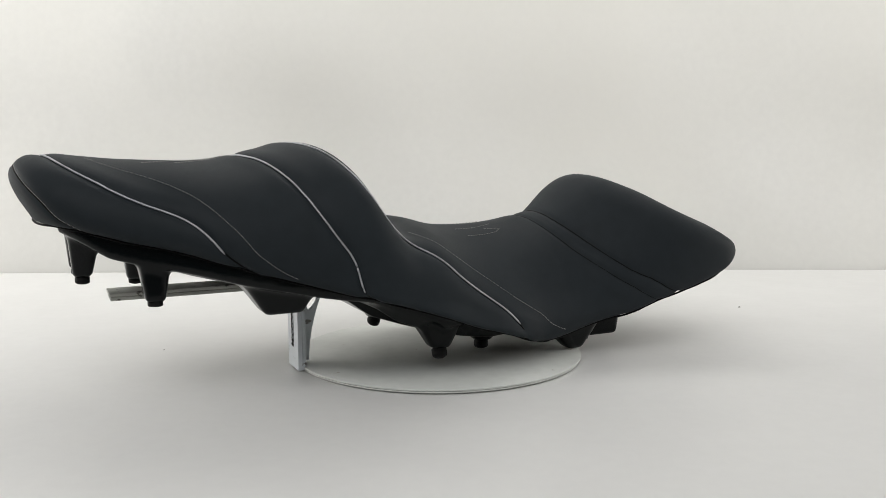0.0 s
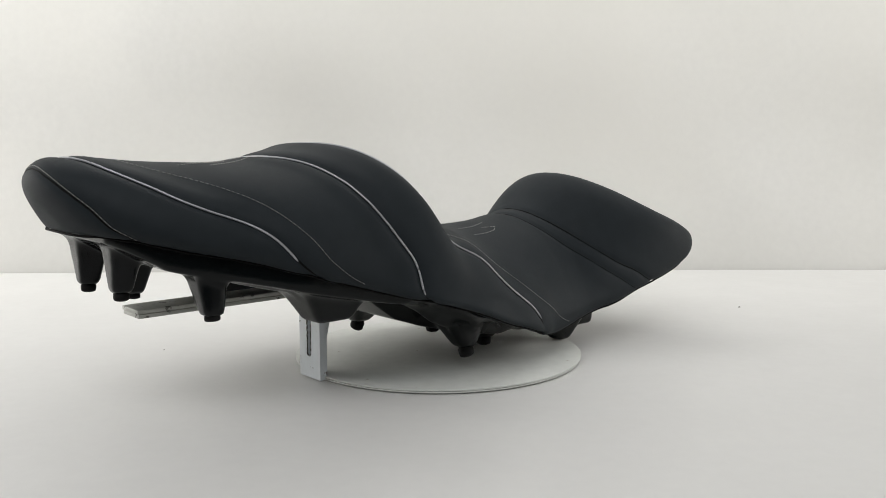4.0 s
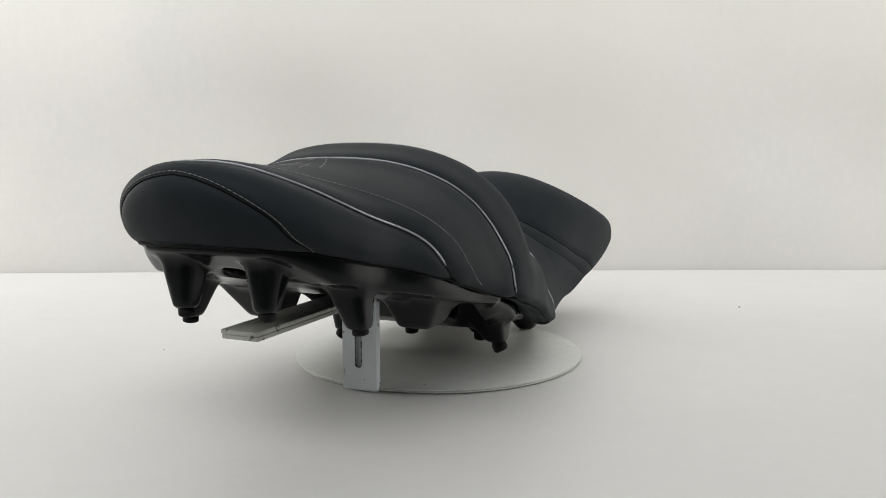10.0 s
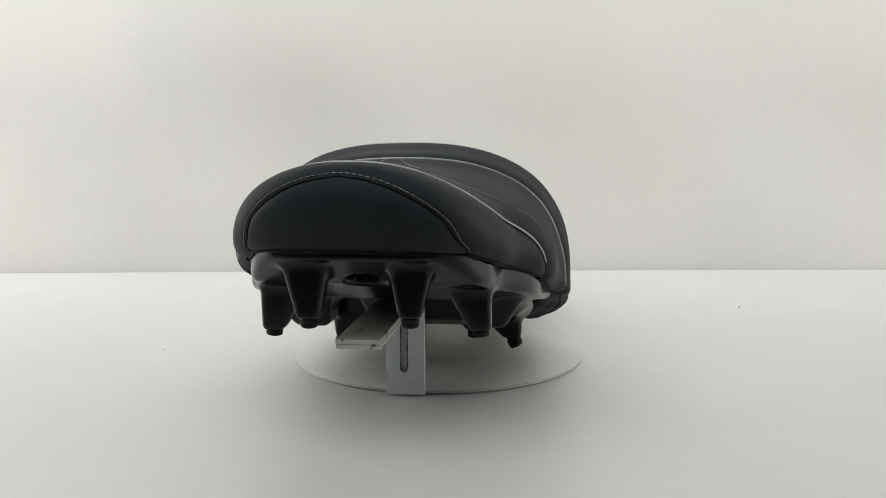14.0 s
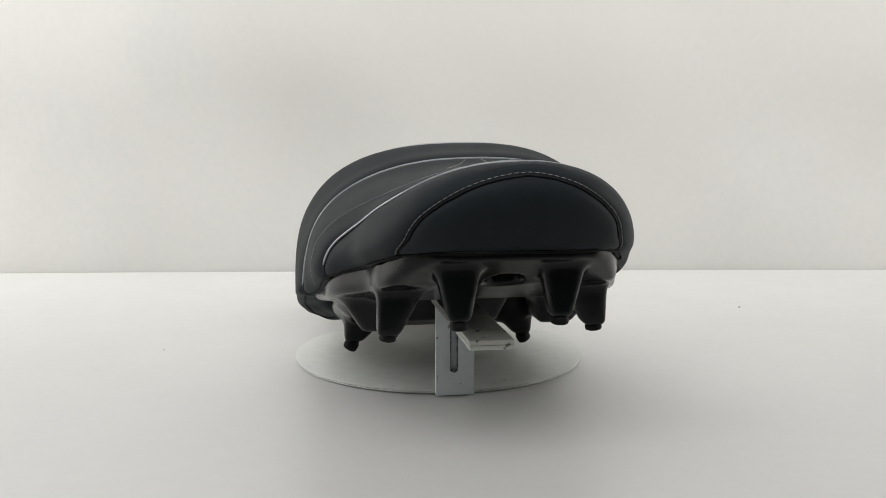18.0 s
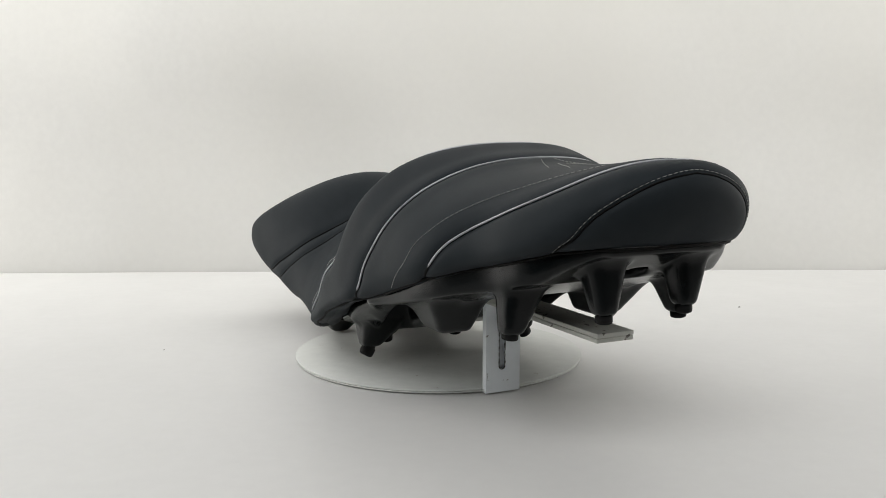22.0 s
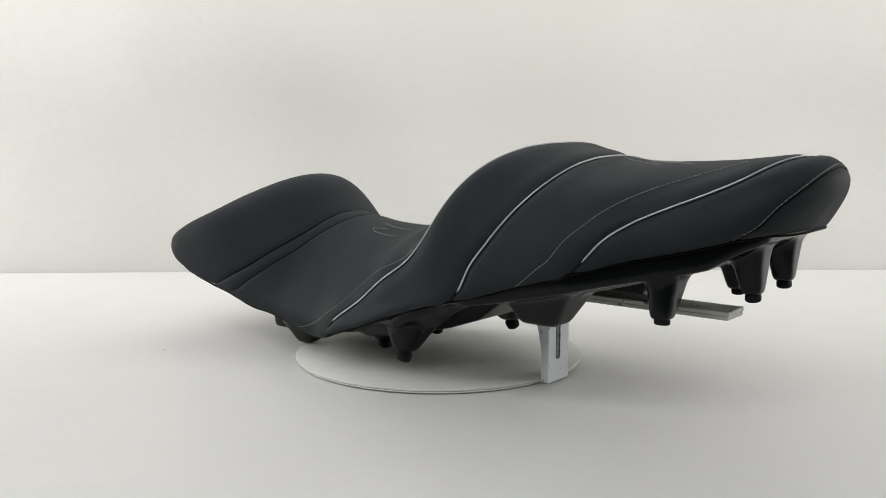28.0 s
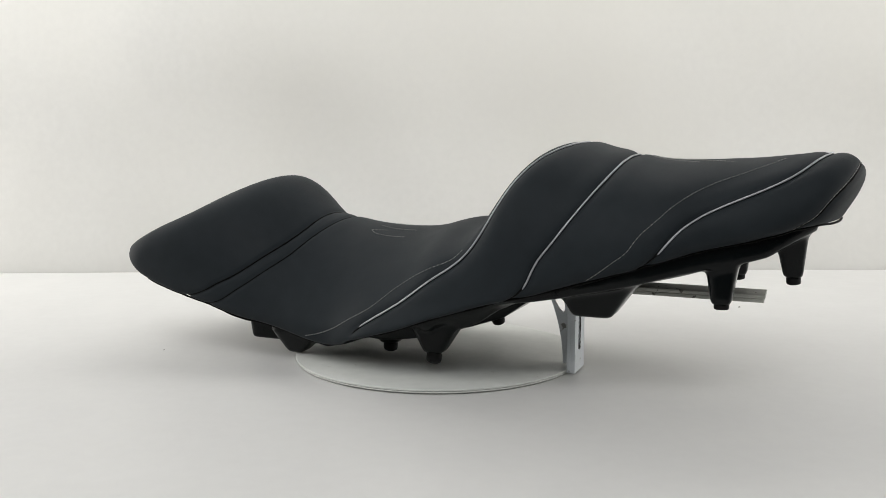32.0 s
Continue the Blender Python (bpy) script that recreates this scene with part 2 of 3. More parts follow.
def curve_xv(points, count=240):
    """A smooth line through (x, v) points, even in length."""
    p = np.array(points, float)
    p = np.vstack([2 * p[0] - p[1], p, 2 * p[-1] - p[-2]])
    out = []
    for i in range(1, len(p) - 2):
        for s in np.linspace(0, 1, 24, endpoint=False):
            out.append(0.5 * (2 * p[i] + (p[i + 1] - p[i - 1]) * s + (2 * p[i - 1] - 5 * p[i] + 4 * p[i + 1] - p[i + 2]) * s ** 2 + (3 * p[i] - p[i - 1] - 3 * p[i + 1] + p[i + 2]) * s ** 3))
    out = np.array(out + [p[-2]])
    world_pts = seat_point(out[:, 0], out[:, 1])
    d = np.concatenate([[0], np.cumsum(np.linalg.norm(np.diff(world_pts, axis=0), axis=1))])
    g = np.linspace(0, d[-1], count)
    return np.stack([np.interp(g, d, out[:, 0]), np.interp(g, d, out[:, 1])], -1)


SEAMS = dict(
    tail=[(.4413, 0), (.4430, .19), (.4435, .42), (.4418, .63), (.4375, .85), (.4305, 1.3), (.4235, 1.6), (.4180, 2.0)],
    pipe_tail=[(.420, 0), (.416, .15), (.411, .33), (.403, .45), (.394, .54), (.384, .62), (.3655, .712), (.338, .78), (.3185, .855), (.3045, .945), (.296, 1.10), (.2935, 1.25), (.280, 1.6), (.270, 2.0)],
    pipe_pillion=[(.250, 0), (.2465, .10), (.239, .22), (.229, .36), (.2195, .485), (.2065, .64), (.1915, .79), (.1745, .90), (.162, .965), (.158, 1.10), (.150, 1.5), (.146, 2.0)],
    pipe_back=[(.192, 0), (.184, .12), (.175, .19), (.162, .31), (.148, .41), (.130, .47), (.108, .49), (.092, .50), (.082, .54), (.074, .61), (.064, .69), (.0536, .745), (.034, .78), (.0166, .80), (-.003, .825), (-.019, .89), (-.034, 1.06), (-.047, 1.4), (-.055, 2.0)],
    front_low=[(-.117, 0), (-.126, .22), (-.135, .33), (-.146, .455), (-.168, .65), (-.189, .82), (-.2031, .90), (-.213, .955), (-.222, 1.0), (-.233, 1.35), (-.247, 1.76), (-.252, 2.0)],
    front_high=[(-.142, 0), (-.1445, .18), (-.157, .385), (-.178, .625), (-.206, .83), (-.221, .915), (-.232, .96), (-.242, 1.0), (-.253, 1.3), (-.268, 1.68), (-.278, 2.0)],
)
STITCHES = dict(
    tail=[(.4385, 0), (.4405, .19), (.4410, .42), (.4395, .63), (.4350, .85), (.4280, 1.3), (.4210, 1.6), (.4165, 1.95)],
    pillion=[(.395, .13), (.390, .22), (.3765, .33), (.3585, .41), (.3365, .505), (.316, .605), (.302, .70), (.2905, .79), (.274, .91), (.258, 1.06), (.240, 1.38), (.222, 1.56)],
    rider=[(.080, .29), (.070, .40), (.061, .47), (.043, .55), (.019, .59), (-.0107, .658), (-.042, .765), (-.062, .825), (-.0854, .935), (-.1155, 1.38)],
)
# the other side was sewn a little differently
SEAMS_Q = dict(
    pipe_tail=[(.420, 0), (.414, .20), (.408, .38), (.402, .50), (.386, .62), (.362, .71), (.338, .79), (.3205, .88), (.307, .98), (.299, 1.25), (.290, 1.6), (.283, 2.0)],
    pipe_pillion=[(.250, 0), (.2485, .12), (.2455, .27), (.2405, .42), (.229, .595), (.213, .755), (.1935, .895), (.1755, .975), (.167, 1.09), (.159, 1.4), (.153, 2.0)],
    pipe_back=[(.192, 0), (.186, .13), (.177, .22), (.160, .32), (.1425, .45), (.128, .57), (.113, .69), (.090, .77), (.0643, .855), (.0425, .912), (.015, .95), (-.006, 1.02), (-.0216, 1.15), (-.035, 1.30), (-.044, 1.5), (-.052, 2.0)],
    front_low=[(-.117, 0), (-.1265, .19), (-.143, .38), (-.158, .55), (-.188, .80), (-.200, .88), (-.210, .94), (-.220, .995), (-.235, 1.42), (-.249, 1.8), (-.254, 2.0)],
    front_high=[(-.142, 0), (-.1445, .10), (-.1495, .28), (-.1643, .49), (-.192, .735), (-.208, .84), (-.220, .917), (-.230, .957), (-.240, 1.0), (-.250, 1.28), (-.2604, 1.475), (-.2759, 1.847), (-.281, 2.0)],
)
STITCHES_Q = dict(
    pillion=[(.393, .18), (.385, .28), (.368, .40), (.3435, .50), (.323, .60), (.306, .71), (.295, .80), (.277, .92), (.258, 1.15), (.245, 1.4), (.228, 1.75)],
    rider=[(.098, .60), (.088, .68), (.058, .76), (.015, .765), (-.019, .865), (-.060, .98), (-.094, 1.23), (-.116, 1.5)],
)


def sewn(first, other, key, side):
    """The (x, v) line of a seam on one side; the cover is pulled on a little askew."""
    if key in other:
        return curve_xv((first if side > 0 else other)[key], 400)
    xv = curve_xv(first[key], 400)
    xv[:, 0] += side * 0.018 * seat_point(xv[:, 0], xv[:, 1])[:, 1]
    return xv


SEAM_XV = {(k, side): sewn(SEAMS, SEAMS_Q, k, side) for k in SEAMS for side in (1, -1)}


def both_sides(key, smooth=22, count=240):
    """The smoothed line of a seam over both sides, edge to edge."""
    halves = []
    for side in (1, -1):
        xv = SEAM_XV[key, side]
        halves.append(seat_point(xv[:, 0], xv[:, 1]) * [1, side, 1])
    halves[0][0, 1] = 0.0
    p = np.vstack([halves[1][:0:-1], halves[0]])
    d = np.concatenate([[0], np.cumsum(np.linalg.norm(np.diff(p, axis=0), axis=1))])
    g = np.linspace(0, d[-1], count)
    p = np.stack([np.interp(g, d, p[:, c]) for c in range(3)], -1)
    for _ in range(smooth):
        p[1:-1] = 0.25 * p[:-2] + 0.5 * p[1:-1] + 0.25 * p[2:]
    return p


FORM = {}       # the finished cover as a tree, to lay trim on it


def settle(points, lift, smooth=0):
    """Evens a line out and lays it on the cover, lifted along the normal."""
    p = np.array(points, float)
    for _ in range(smooth):
        p[1:-1] = 0.25 * p[:-2] + 0.5 * p[1:-1] + 0.25 * p[2:]
    out = []
    for q in p:
        at, normal, _, _ = FORM["tree"].find_nearest(Vector(q))
        out.append(at + normal * lift)
    out = np.array(out)
    for _ in range(min(smooth, 6)):
        out[1:-1] = 0.25 * out[:-2] + 0.5 * out[1:-1] + 0.25 * out[2:]
    return out


def build_cover(seat):
    xs = np.concatenate([XT - 0.05 * np.linspace(0, 1, 34)[:-1] ** 2, np.linspace(XT - 0.05, -0.34, 290), -0.34 + (XN + 0.34) * (1 - (1 - np.linspace(0, 1, 20)[1:]) ** 2)])
    half = 84
    fine = np.concatenate([np.linspace(0, 1, 260) ** 1.6, 1 + np.linspace(0, 1, 40)[1:]])
    verts_half = np.zeros((len(xs), half, 3))
    vs = np.zeros((len(xs), half))
    for i, x in enumerate(xs):
        p = seat_point(np.full(len(fine), x), fine)
        d = np.concatenate([[0], np.cumsum(np.linalg.norm(np.diff(p, axis=0), axis=1))])
        g = np.linspace(0, d[-1], half)
        vs[i] = np.interp(g, d, fine)
        verts_half[i] = np.stack([np.interp(g, d, p[:, c]) for c in range(3)], -1)
    # normals of the plain form
    du, dv = np.gradient(verts_half, axis=0), np.gradient(verts_half, axis=1)
    dv[:, 0, 2] = 0
    nor = np.cross(dv, du)
    nor /= np.linalg.norm(nor, axis=-1, keepdims=True) + 1e-12
    if nor[150, 0, 2] < 0:
        nor = -nor
    # sunk seams, with the padding a little fuller beside them
    flat, plain = verts_half.reshape(-1, 3), verts_half
    sides = []
    for side in (1, -1):
        push = np.zeros(len(flat))
        for key, depth, wide, puff in (("tail", 0.0015, 0.0026, 0.0005), ("pipe_tail", 0.0020, 0.0040, 0.0008), ("pipe_pillion", 0.0026, 0.0042, 0.0008),
                                       ("pipe_back", 0.0020, 0.0040, 0.0006), ("front_low", 0.0018, 0.0028, 0.0003), ("front_high", 0.0024, 0.0030, 0.0004)):
            line = both_sides(key, 360 if key.startswith("front") else 240 if key == "pipe_back" else 88, 480) * [1, side, 1]
            near = np.full(len(flat), 9.0)
            for c in range(0, len(flat), 4000):
                near[c:c + 4000] = np.sqrt(((flat[c:c + 4000, None] - line[None]) ** 2).sum(-1)).min(1)
            push += -depth * np.exp(-(near / wide) ** 2) + puff * np.exp(-((near - 0.014) / 0.009) ** 2)
        push += np.array([0.0006 * noise.noise((p[0] * 9, side * p[1] * 11, p[2] * 9)) + 0.0002 * noise.noise((p[0] * 26, side * p[1] * 26, p[2] * 26 + 5)) for p in flat])
        half_form = (flat + push[:, None] * nor.reshape(-1, 3)).reshape(plain.shape)
        half_form[0, :, 1] = 0.0       # the tail face closes in the middle
        sides.append(half_form)
    sides[1][:, 0] = sides[0][:, 0]
    # lip that turns in under the edge
    grids = []
    for half_form in sides:
        last = half_form[:, -1]
        rows = [half_form]
        middle = np.stack([np.clip(last[:, 0], -0.34, 0.40), 0 * last[:, 1], last[:, 2]], -1)
        inward = middle - last
        inward /= np.linalg.norm(inward, axis=1)[:, None] + 1e-9
        for step, lift in ((0.003, -0.0012), (0.009, -0.001), (0.018, 0.002), (0.030, 0.008)):
            rows.append((last + inward * step + np.array([0, 0, lift]))[:, None])
        grids.append(np.concatenate(rows, axis=1))
    vs = np.hstack([vs, np.full((len(xs), 4), 2.0)])
    nx, nv = grids[0].shape[:2]
    # both halves in one grid, the crown in the middle
    full = np.concatenate([(grids[1] * [1, -1, 1])[:, :0:-1], grids[0]], axis=1)
    vfull = np.concatenate([-vs[:, :0:-1], vs], axis=1)
    ncol = full.shape[1]
    idx = np.arange(nx * ncol).reshape(nx, ncol)
    quads = np.stack([idx[:-1, :-1], idx[1:, :-1], idx[1:, 1:], idx[:-1, 1:]], -1).reshape(-1, 4)
    # vertex normals over the whole cover, kept across panel borders
    gu, gv = np.gradient(full, axis=0), np.gradient(full, axis=1)
    vn = np.cross(gu, gv)
    vn /= np.linalg.norm(vn, axis=-1, keepdims=True) + 1e-12
    if vn[150, ncol // 2, 2] < 0:
        vn = -vn
        quads = quads[:, ::-1]
    vn = vn.reshape(-1, 3)
    allv = full.reshape(-1, 3)
    # the closing rows of the tail face share one direction
    vn = vn.reshape(nx, ncol, 3)
    closing = np.array([1.0, 0.0, -LEAN]) / math.hypot(1, LEAN)
    body = slice(6, ncol - 6)
    for k, share in ((0, 1.0), (1, 1.0), (2, 1.0), (3, 0.8), (4, 0.5), (5, 0.25)):
        mixed = share * closing + (1 - share) * vn[k, body]
        vn[k, body] = mixed / np.linalg.norm(mixed, axis=-1, keepdims=True)
    vn = vn.reshape(-1, 3)
    FORM["tree"] = BVHTree.FromPolygons([Vector(p) for p in allv], [tuple(map(int, q)) for q in quads])
    # which panel each face belongs to
    qx = np.repeat(0.5 * (xs[:-1] + xs[1:])[:, None], ncol - 1, 1).ravel()
    qv = (0.25 * (vfull[:-1, :-1] + vfull[1:, :-1] + vfull[1:, 1:] + vfull[:-1, 1:])).ravel()
    order = ["tail", "pipe_tail", "pipe_pillion", "pipe_back", "front_low", "front_high"]
    region = np.zeros(len(quads), int)
    for key in order:
        one, two = SEAM_XV[key, 1], SEAM_XV[key, -1]
        region += qx < np.where(qv > 0, np.interp(qv, one[:, 1], one[:, 0]), np.interp(-qv, two[:, 1], two[:, 0]))
    names = [("tail_panel", "smooth black crescent tail panel"), ("tail_band", "black vinyl band round the tail"), ("pillion_panel", "black vinyl pillion panel"), ("backrest_panel", "black vinyl lumbar band"),
             ("rider_panel", "black vinyl rider's seat panel"), ("seam_band", "narrow black vinyl band between two seams"), ("nose_panel", "black vinyl front pad")]
    for r, (name, label) in enumerate(names):
        q = quads[region == r]
        used, inv = np.unique(q, return_inverse=True)
        me = mesh_of(name, allv[used], inv.reshape(-1, 4), VINYL)
        me.normals_split_custom_set_from_vertices([tuple(map(float, n)) for n in vn[used]])
        part(name, me, VINYL, seat, label)


def seam_line(key, lift, end_z=None):
    """A seam's line laid on the cover; end_z stops it above a height on the two sides."""
    p = both_sides(key, 90 if key.startswith("front") else 60 if key == "pipe_back" else 22)
    if end_z is not None:
        k = np.arange(len(p))
        mid = len(p) // 2
        low, high = end_z(p[:, 0], -1), end_z(p[:, 0], 1)
        a = max([0] + list(k[(k < mid) & (p[:, 2] < low)]))
        b = min([len(p)] + list(k[(k > mid) & (p[:, 2] < high)]))
        p = p[a:b]
    return settle(p, lift, 8)


def stitch_line(key, side):
    xv = sewn(STITCHES, STITCHES_Q, key, side)
    p = seat_point(xv[:, 0], xv[:, 1]) * [1, side, 1]
    d = np.concatenate([[0], np.cumsum(np.linalg.norm(np.diff(p, axis=0), axis=1))])
    g = np.linspace(0, d[-1], 300)
    return settle(np.stack([np.interp(g, d, p[:, c]) for c in range(3)], -1), 0.0004, 90)


def build_trim(seat):
    def above(v):
        return lambda x, side: seat_point(np.clip(x, XN, XT), np.full(len(x), v))[:, 2]

    for key, v_end in (("pipe_tail", 1.25), ("pipe_pillion", 1.0), ("pipe_back", 1.22)):
        line = seam_line(key, 0.0013, above(v_end))
        part("piping", rings_mesh("piping", tube_rings(line, 0.00105), PIPING), PIPING, seat, "thin silver-grey piping along the seam")
    # black cords laid into the seams, drawing the dark shade lines along them
    for key, lift, radius in (("tail", 0.0000, 0.0008), ("front_low", -0.0002, 0.0007), ("front_high", -0.0002, 0.0009), ("pipe_tail", -0.0006, 0.0014), ("pipe_pillion", -0.0006, 0.0015), ("pipe_back", -0.0006, 0.0014)):
        part("seam_shade_cord", rings_mesh("seam_shade_cord", tube_rings(seam_line(key, lift), radius, 8), CORD_AND_SHADE), CORD_AND_SHADE, seat, "black seam cord that also stands in for shade")

    # rough bound edge along the bottom of the cover
    xs = np.concatenate([np.linspace(-0.34, 0.40, 240), XT - 0.06 * (1 - np.linspace(0, 1, 40)[1:]) ** 2])
    rim = seat_point(xs, np.full(len(xs), 2.0))
    rim[:, 2] += np.array([-0.0008 + (0.0010 + 0.0016 * float(ease(x, 0.36, 0.44))) * noise.noise((x * 60, 0.4, 2.2)) for x in xs])
    rim[:, 1] *= np.array([1 + 0.006 * noise.noise((x * 45, 3.1, 0.0)) for x in xs])
    rim[-1, 1] = 0.0
    rim = np.vstack([rim, (rim * [1, -1, 1])[-2::-1]])
    part("edge_binding", rings_mesh("edge_binding", tube_rings(rim, 0.0012, 6), CORD_AND_SHADE), CORD_AND_SHADE, seat, "rough black bound edge of the cover")

    # the cover's hem, rolled under below the rider's seat
    for side in (1, -1):
        hem = []
        for q in np.linspace(0, 1, 40):
            x = 0.125 - 0.245 * q
            e = seat_point(x, 2.0)
            r = 0.0030 + 0.0150 * math.sin(math.pi * q) ** 0.7
            hem.append([(x, side * (float(e[1]) - 0.0015 - r + r * math.cos(a) * (1 + 0.06 * noise.noise((x * 40, a, side)))), float(e[2]) - 0.0012 + r + r * math.sin(a)) for a in np.linspace(0, 2 * math.pi, 14, endpoint=False)])
        part("rolled_hem", rings_mesh("rolled_hem", hem, VINYL), VINYL, seat, "rolled black vinyl hem of the cover")

    def stitch_mesh(lines, pitch, dash, radius):
        verts, faces = [], []
        for p in lines:
            d = np.concatenate([[0], np.cumsum(np.linalg.norm(np.diff(p, axis=0), axis=1))])
            s = 0.001
            while s + dash < d[-1]:
                g = np.linspace(s, s + dash, 4)
                seg = np.stack([np.interp(g, d, p[:, c]) for c in range(3)], -1)
                for ring in tube_rings(seg, radius, 5):
                    verts += ring
                base = len(verts) - 20
                for i in range(3):
                    for j in range(5):
                        k = (j + 1) % 5
                        faces.append((base + i * 5 + j, base + i * 5 + k, base + i * 5 + 5 + k, base + i * 5 + 5 + j))
                faces.append(tuple(base + j for j in range(5)))
                faces.append(tuple(base + 15 + j for j in reversed(range(5))))
                s += pitch
        return mesh_of("stitching", verts, faces, THREAD)

    rows = []
    for side in (1, -1):
        xv = sewn(STITCHES, {}, "tail", side)
        rows.append(seat_point(xv[:, 0], xv[:, 1]) * [1, side, 1])
        rows[-1][0, 1] = 0.0
    tail_row = np.vstack([rows[1][:0:-1], rows[0]])[::2]
    part("stitching", stitch_mesh([settle(tail_row, 0.0004, 140)], 0.0050, 0.0037, 0.00045), THREAD, seat, "row of pale grey stitches")
    for key in ("pillion", "rider"):
        for side in (1, -1):
            part("stitching", stitch_mesh([stitch_line(key, side)], 0.0050, 0.0037, 0.00045), THREAD, seat, "row of pale grey stitches")

    # loose thread end at the hem of one side
    for x in (.184, .190):
        line = np.array([(x + .005 * q, -.136 - .008 * q, .1105 + .004 * q + .001 * math.sin(3 * q)) for q in np.linspace(0, 1, 6)])
        part("thread_end", rings_mesh("thread_end", tube_rings(line, 0.0009, 6), THREAD), THREAD, seat, "pale loose thread end")

    def on_top(pairs):
        """A line over the cover through (x, y) places."""
        xy = np.array(pairs)
        s = np.linspace(0, 1, 40)
        t = np.linspace(0, 1, len(xy))
        x, y = np.interp(s, t, xy[:, 0]), np.interp(s, t, xy[:, 1])
        out = []
        for a, b in zip(x, y):
            hit = FORM["tree"].ray_cast(Vector((a, b, 0.6)), Vector((0, 0, -1)))
            out.append(hit[0] + hit[1] * 0.0005)
        return np.array(out)

    # faint embossed bars on the tail band
    for k in range(7):
        y0 = -0.036 + 0.0105 * k
        verts, faces = [], []
        for i in range(4):
            for j in range(4):
                hit = FORM["tree"].ray_cast(Vector((0.4570 + 0.0032 * i, y0 + 0.0026 * j, 0.6)), Vector((0, 0, -1)))
                verts.append(hit[0] + hit[1] * 0.0002)
        for i in range(3):
            for j in range(3):
                a = 4 * i + j
                faces.append((a, a + 4, a + 5, a + 1))
        part("embossed_bar", mesh_of("embossed_bar", verts, faces, EMBOSS), EMBOSS, seat, "faint embossed mark")

    for side in (1, -1):
        for pairs in ([(-.068, .016), (-.043, .025), (-.009, .032)], [(-.072, .036), (-.062, .044), (-.045, .049), (-.014, .055)], [(-.072, .036), (-.047, .032)],
                      [(.264, .007), (.321, .034)], [(.289, .004), (.355, .034)]):
            line = on_top([(x, y * side) for x, y in pairs])
            part("stitched_line", stitch_mesh([line], 0.0042, 0.0034, 0.0005), THREAD, seat, "stitched stroke of a chevron")


def superring(cx, cy, z, rx, ry, power=3.0, count=28, tilt=0.0):
    out = []
    for q in np.linspace(0, 2 * math.pi, count, endpoint=False):
        c, s = math.cos(q), math.sin(q)
        out.append((cx + rx * math.copysign(abs(c) ** (2 / power), c), cy + ry * math.copysign(abs(s) ** (2 / power), s), z + tilt * s))
    return out


def skin(field, lo, step):
    """A closed skin round the field's negative part: one vertex in each crossed cell."""
    inside = field < 0
    nx, ny, nz = field.shape
    total = np.zeros((nx - 1, ny - 1, nz - 1, 3), np.float32)
    count = np.zeros((nx - 1, ny - 1, nz - 1), np.float32)
    for axis in range(3):
        for du in (0, 1):
            for dv in (0, 1):
                cut0, cut1 = [None] * 3, [None] * 3
                others = [k for k in range(3) if k != axis]
                for k, d in zip(others, (du, dv)):
                    cut0[k] = cut1[k] = slice(d, field.shape[k] - 1 + d)
                cut0[axis], cut1[axis] = slice(0, -1), slice(1, None)
                f0, f1 = field[tuple(cut0)], field[tuple(cut1)]
                hit = np.nonzero((f0 < 0) != (f1 < 0))
                share = f0[hit] / (f0[hit] - f1[hit])
                add = np.zeros((len(share), 3), np.float32)
                add[:, axis], add[:, others[0]], add[:, others[1]] = share, du, dv
                total[hit] += add
                count[hit] += 1
    cells = np.nonzero(count > 0)
    index = np.full(count.shape, -1, int)
    index[cells] = np.arange(len(cells[0]))
    verts = np.array(lo) + step * (np.stack(cells, -1) + total[cells] / count[cells][:, None])
    quads = []
    for axis in range(3):
        u, v = (axis + 1) % 3, (axis + 2) % 3
        cut0, cut1 = [slice(1, -1)] * 3, [slice(1, -1)] * 3
        cut0[axis], cut1[axis] = slice(0, -1), slice(1, None)
        i0, i1 = inside[tuple(cut0)], inside[tuple(cut1)]
        for way in (True, False):
            at = np.stack(np.nonzero((i0 != i1) & (i0 == way)), -1)
            at[:, u] += 1
            at[:, v] += 1
            corner = []
            for du, dv in ((1, 1), (0, 1), (0, 0), (1, 0)):
                q = at.copy()
                q[:, u] -= du
                q[:, v] -= dv
                corner.append(index[q[:, 0], q[:, 1], q[:, 2]])
            quads.append(np.stack(corner if way else corner[::-1], -1))
    return verts, np.vstack(quads)


def blend(a, b, k):
    """Smooth union of two fields."""
    h = np.maximum(k - np.abs(a - b), 0) / k
    return np.minimum(a, b) - h * h * k / 4


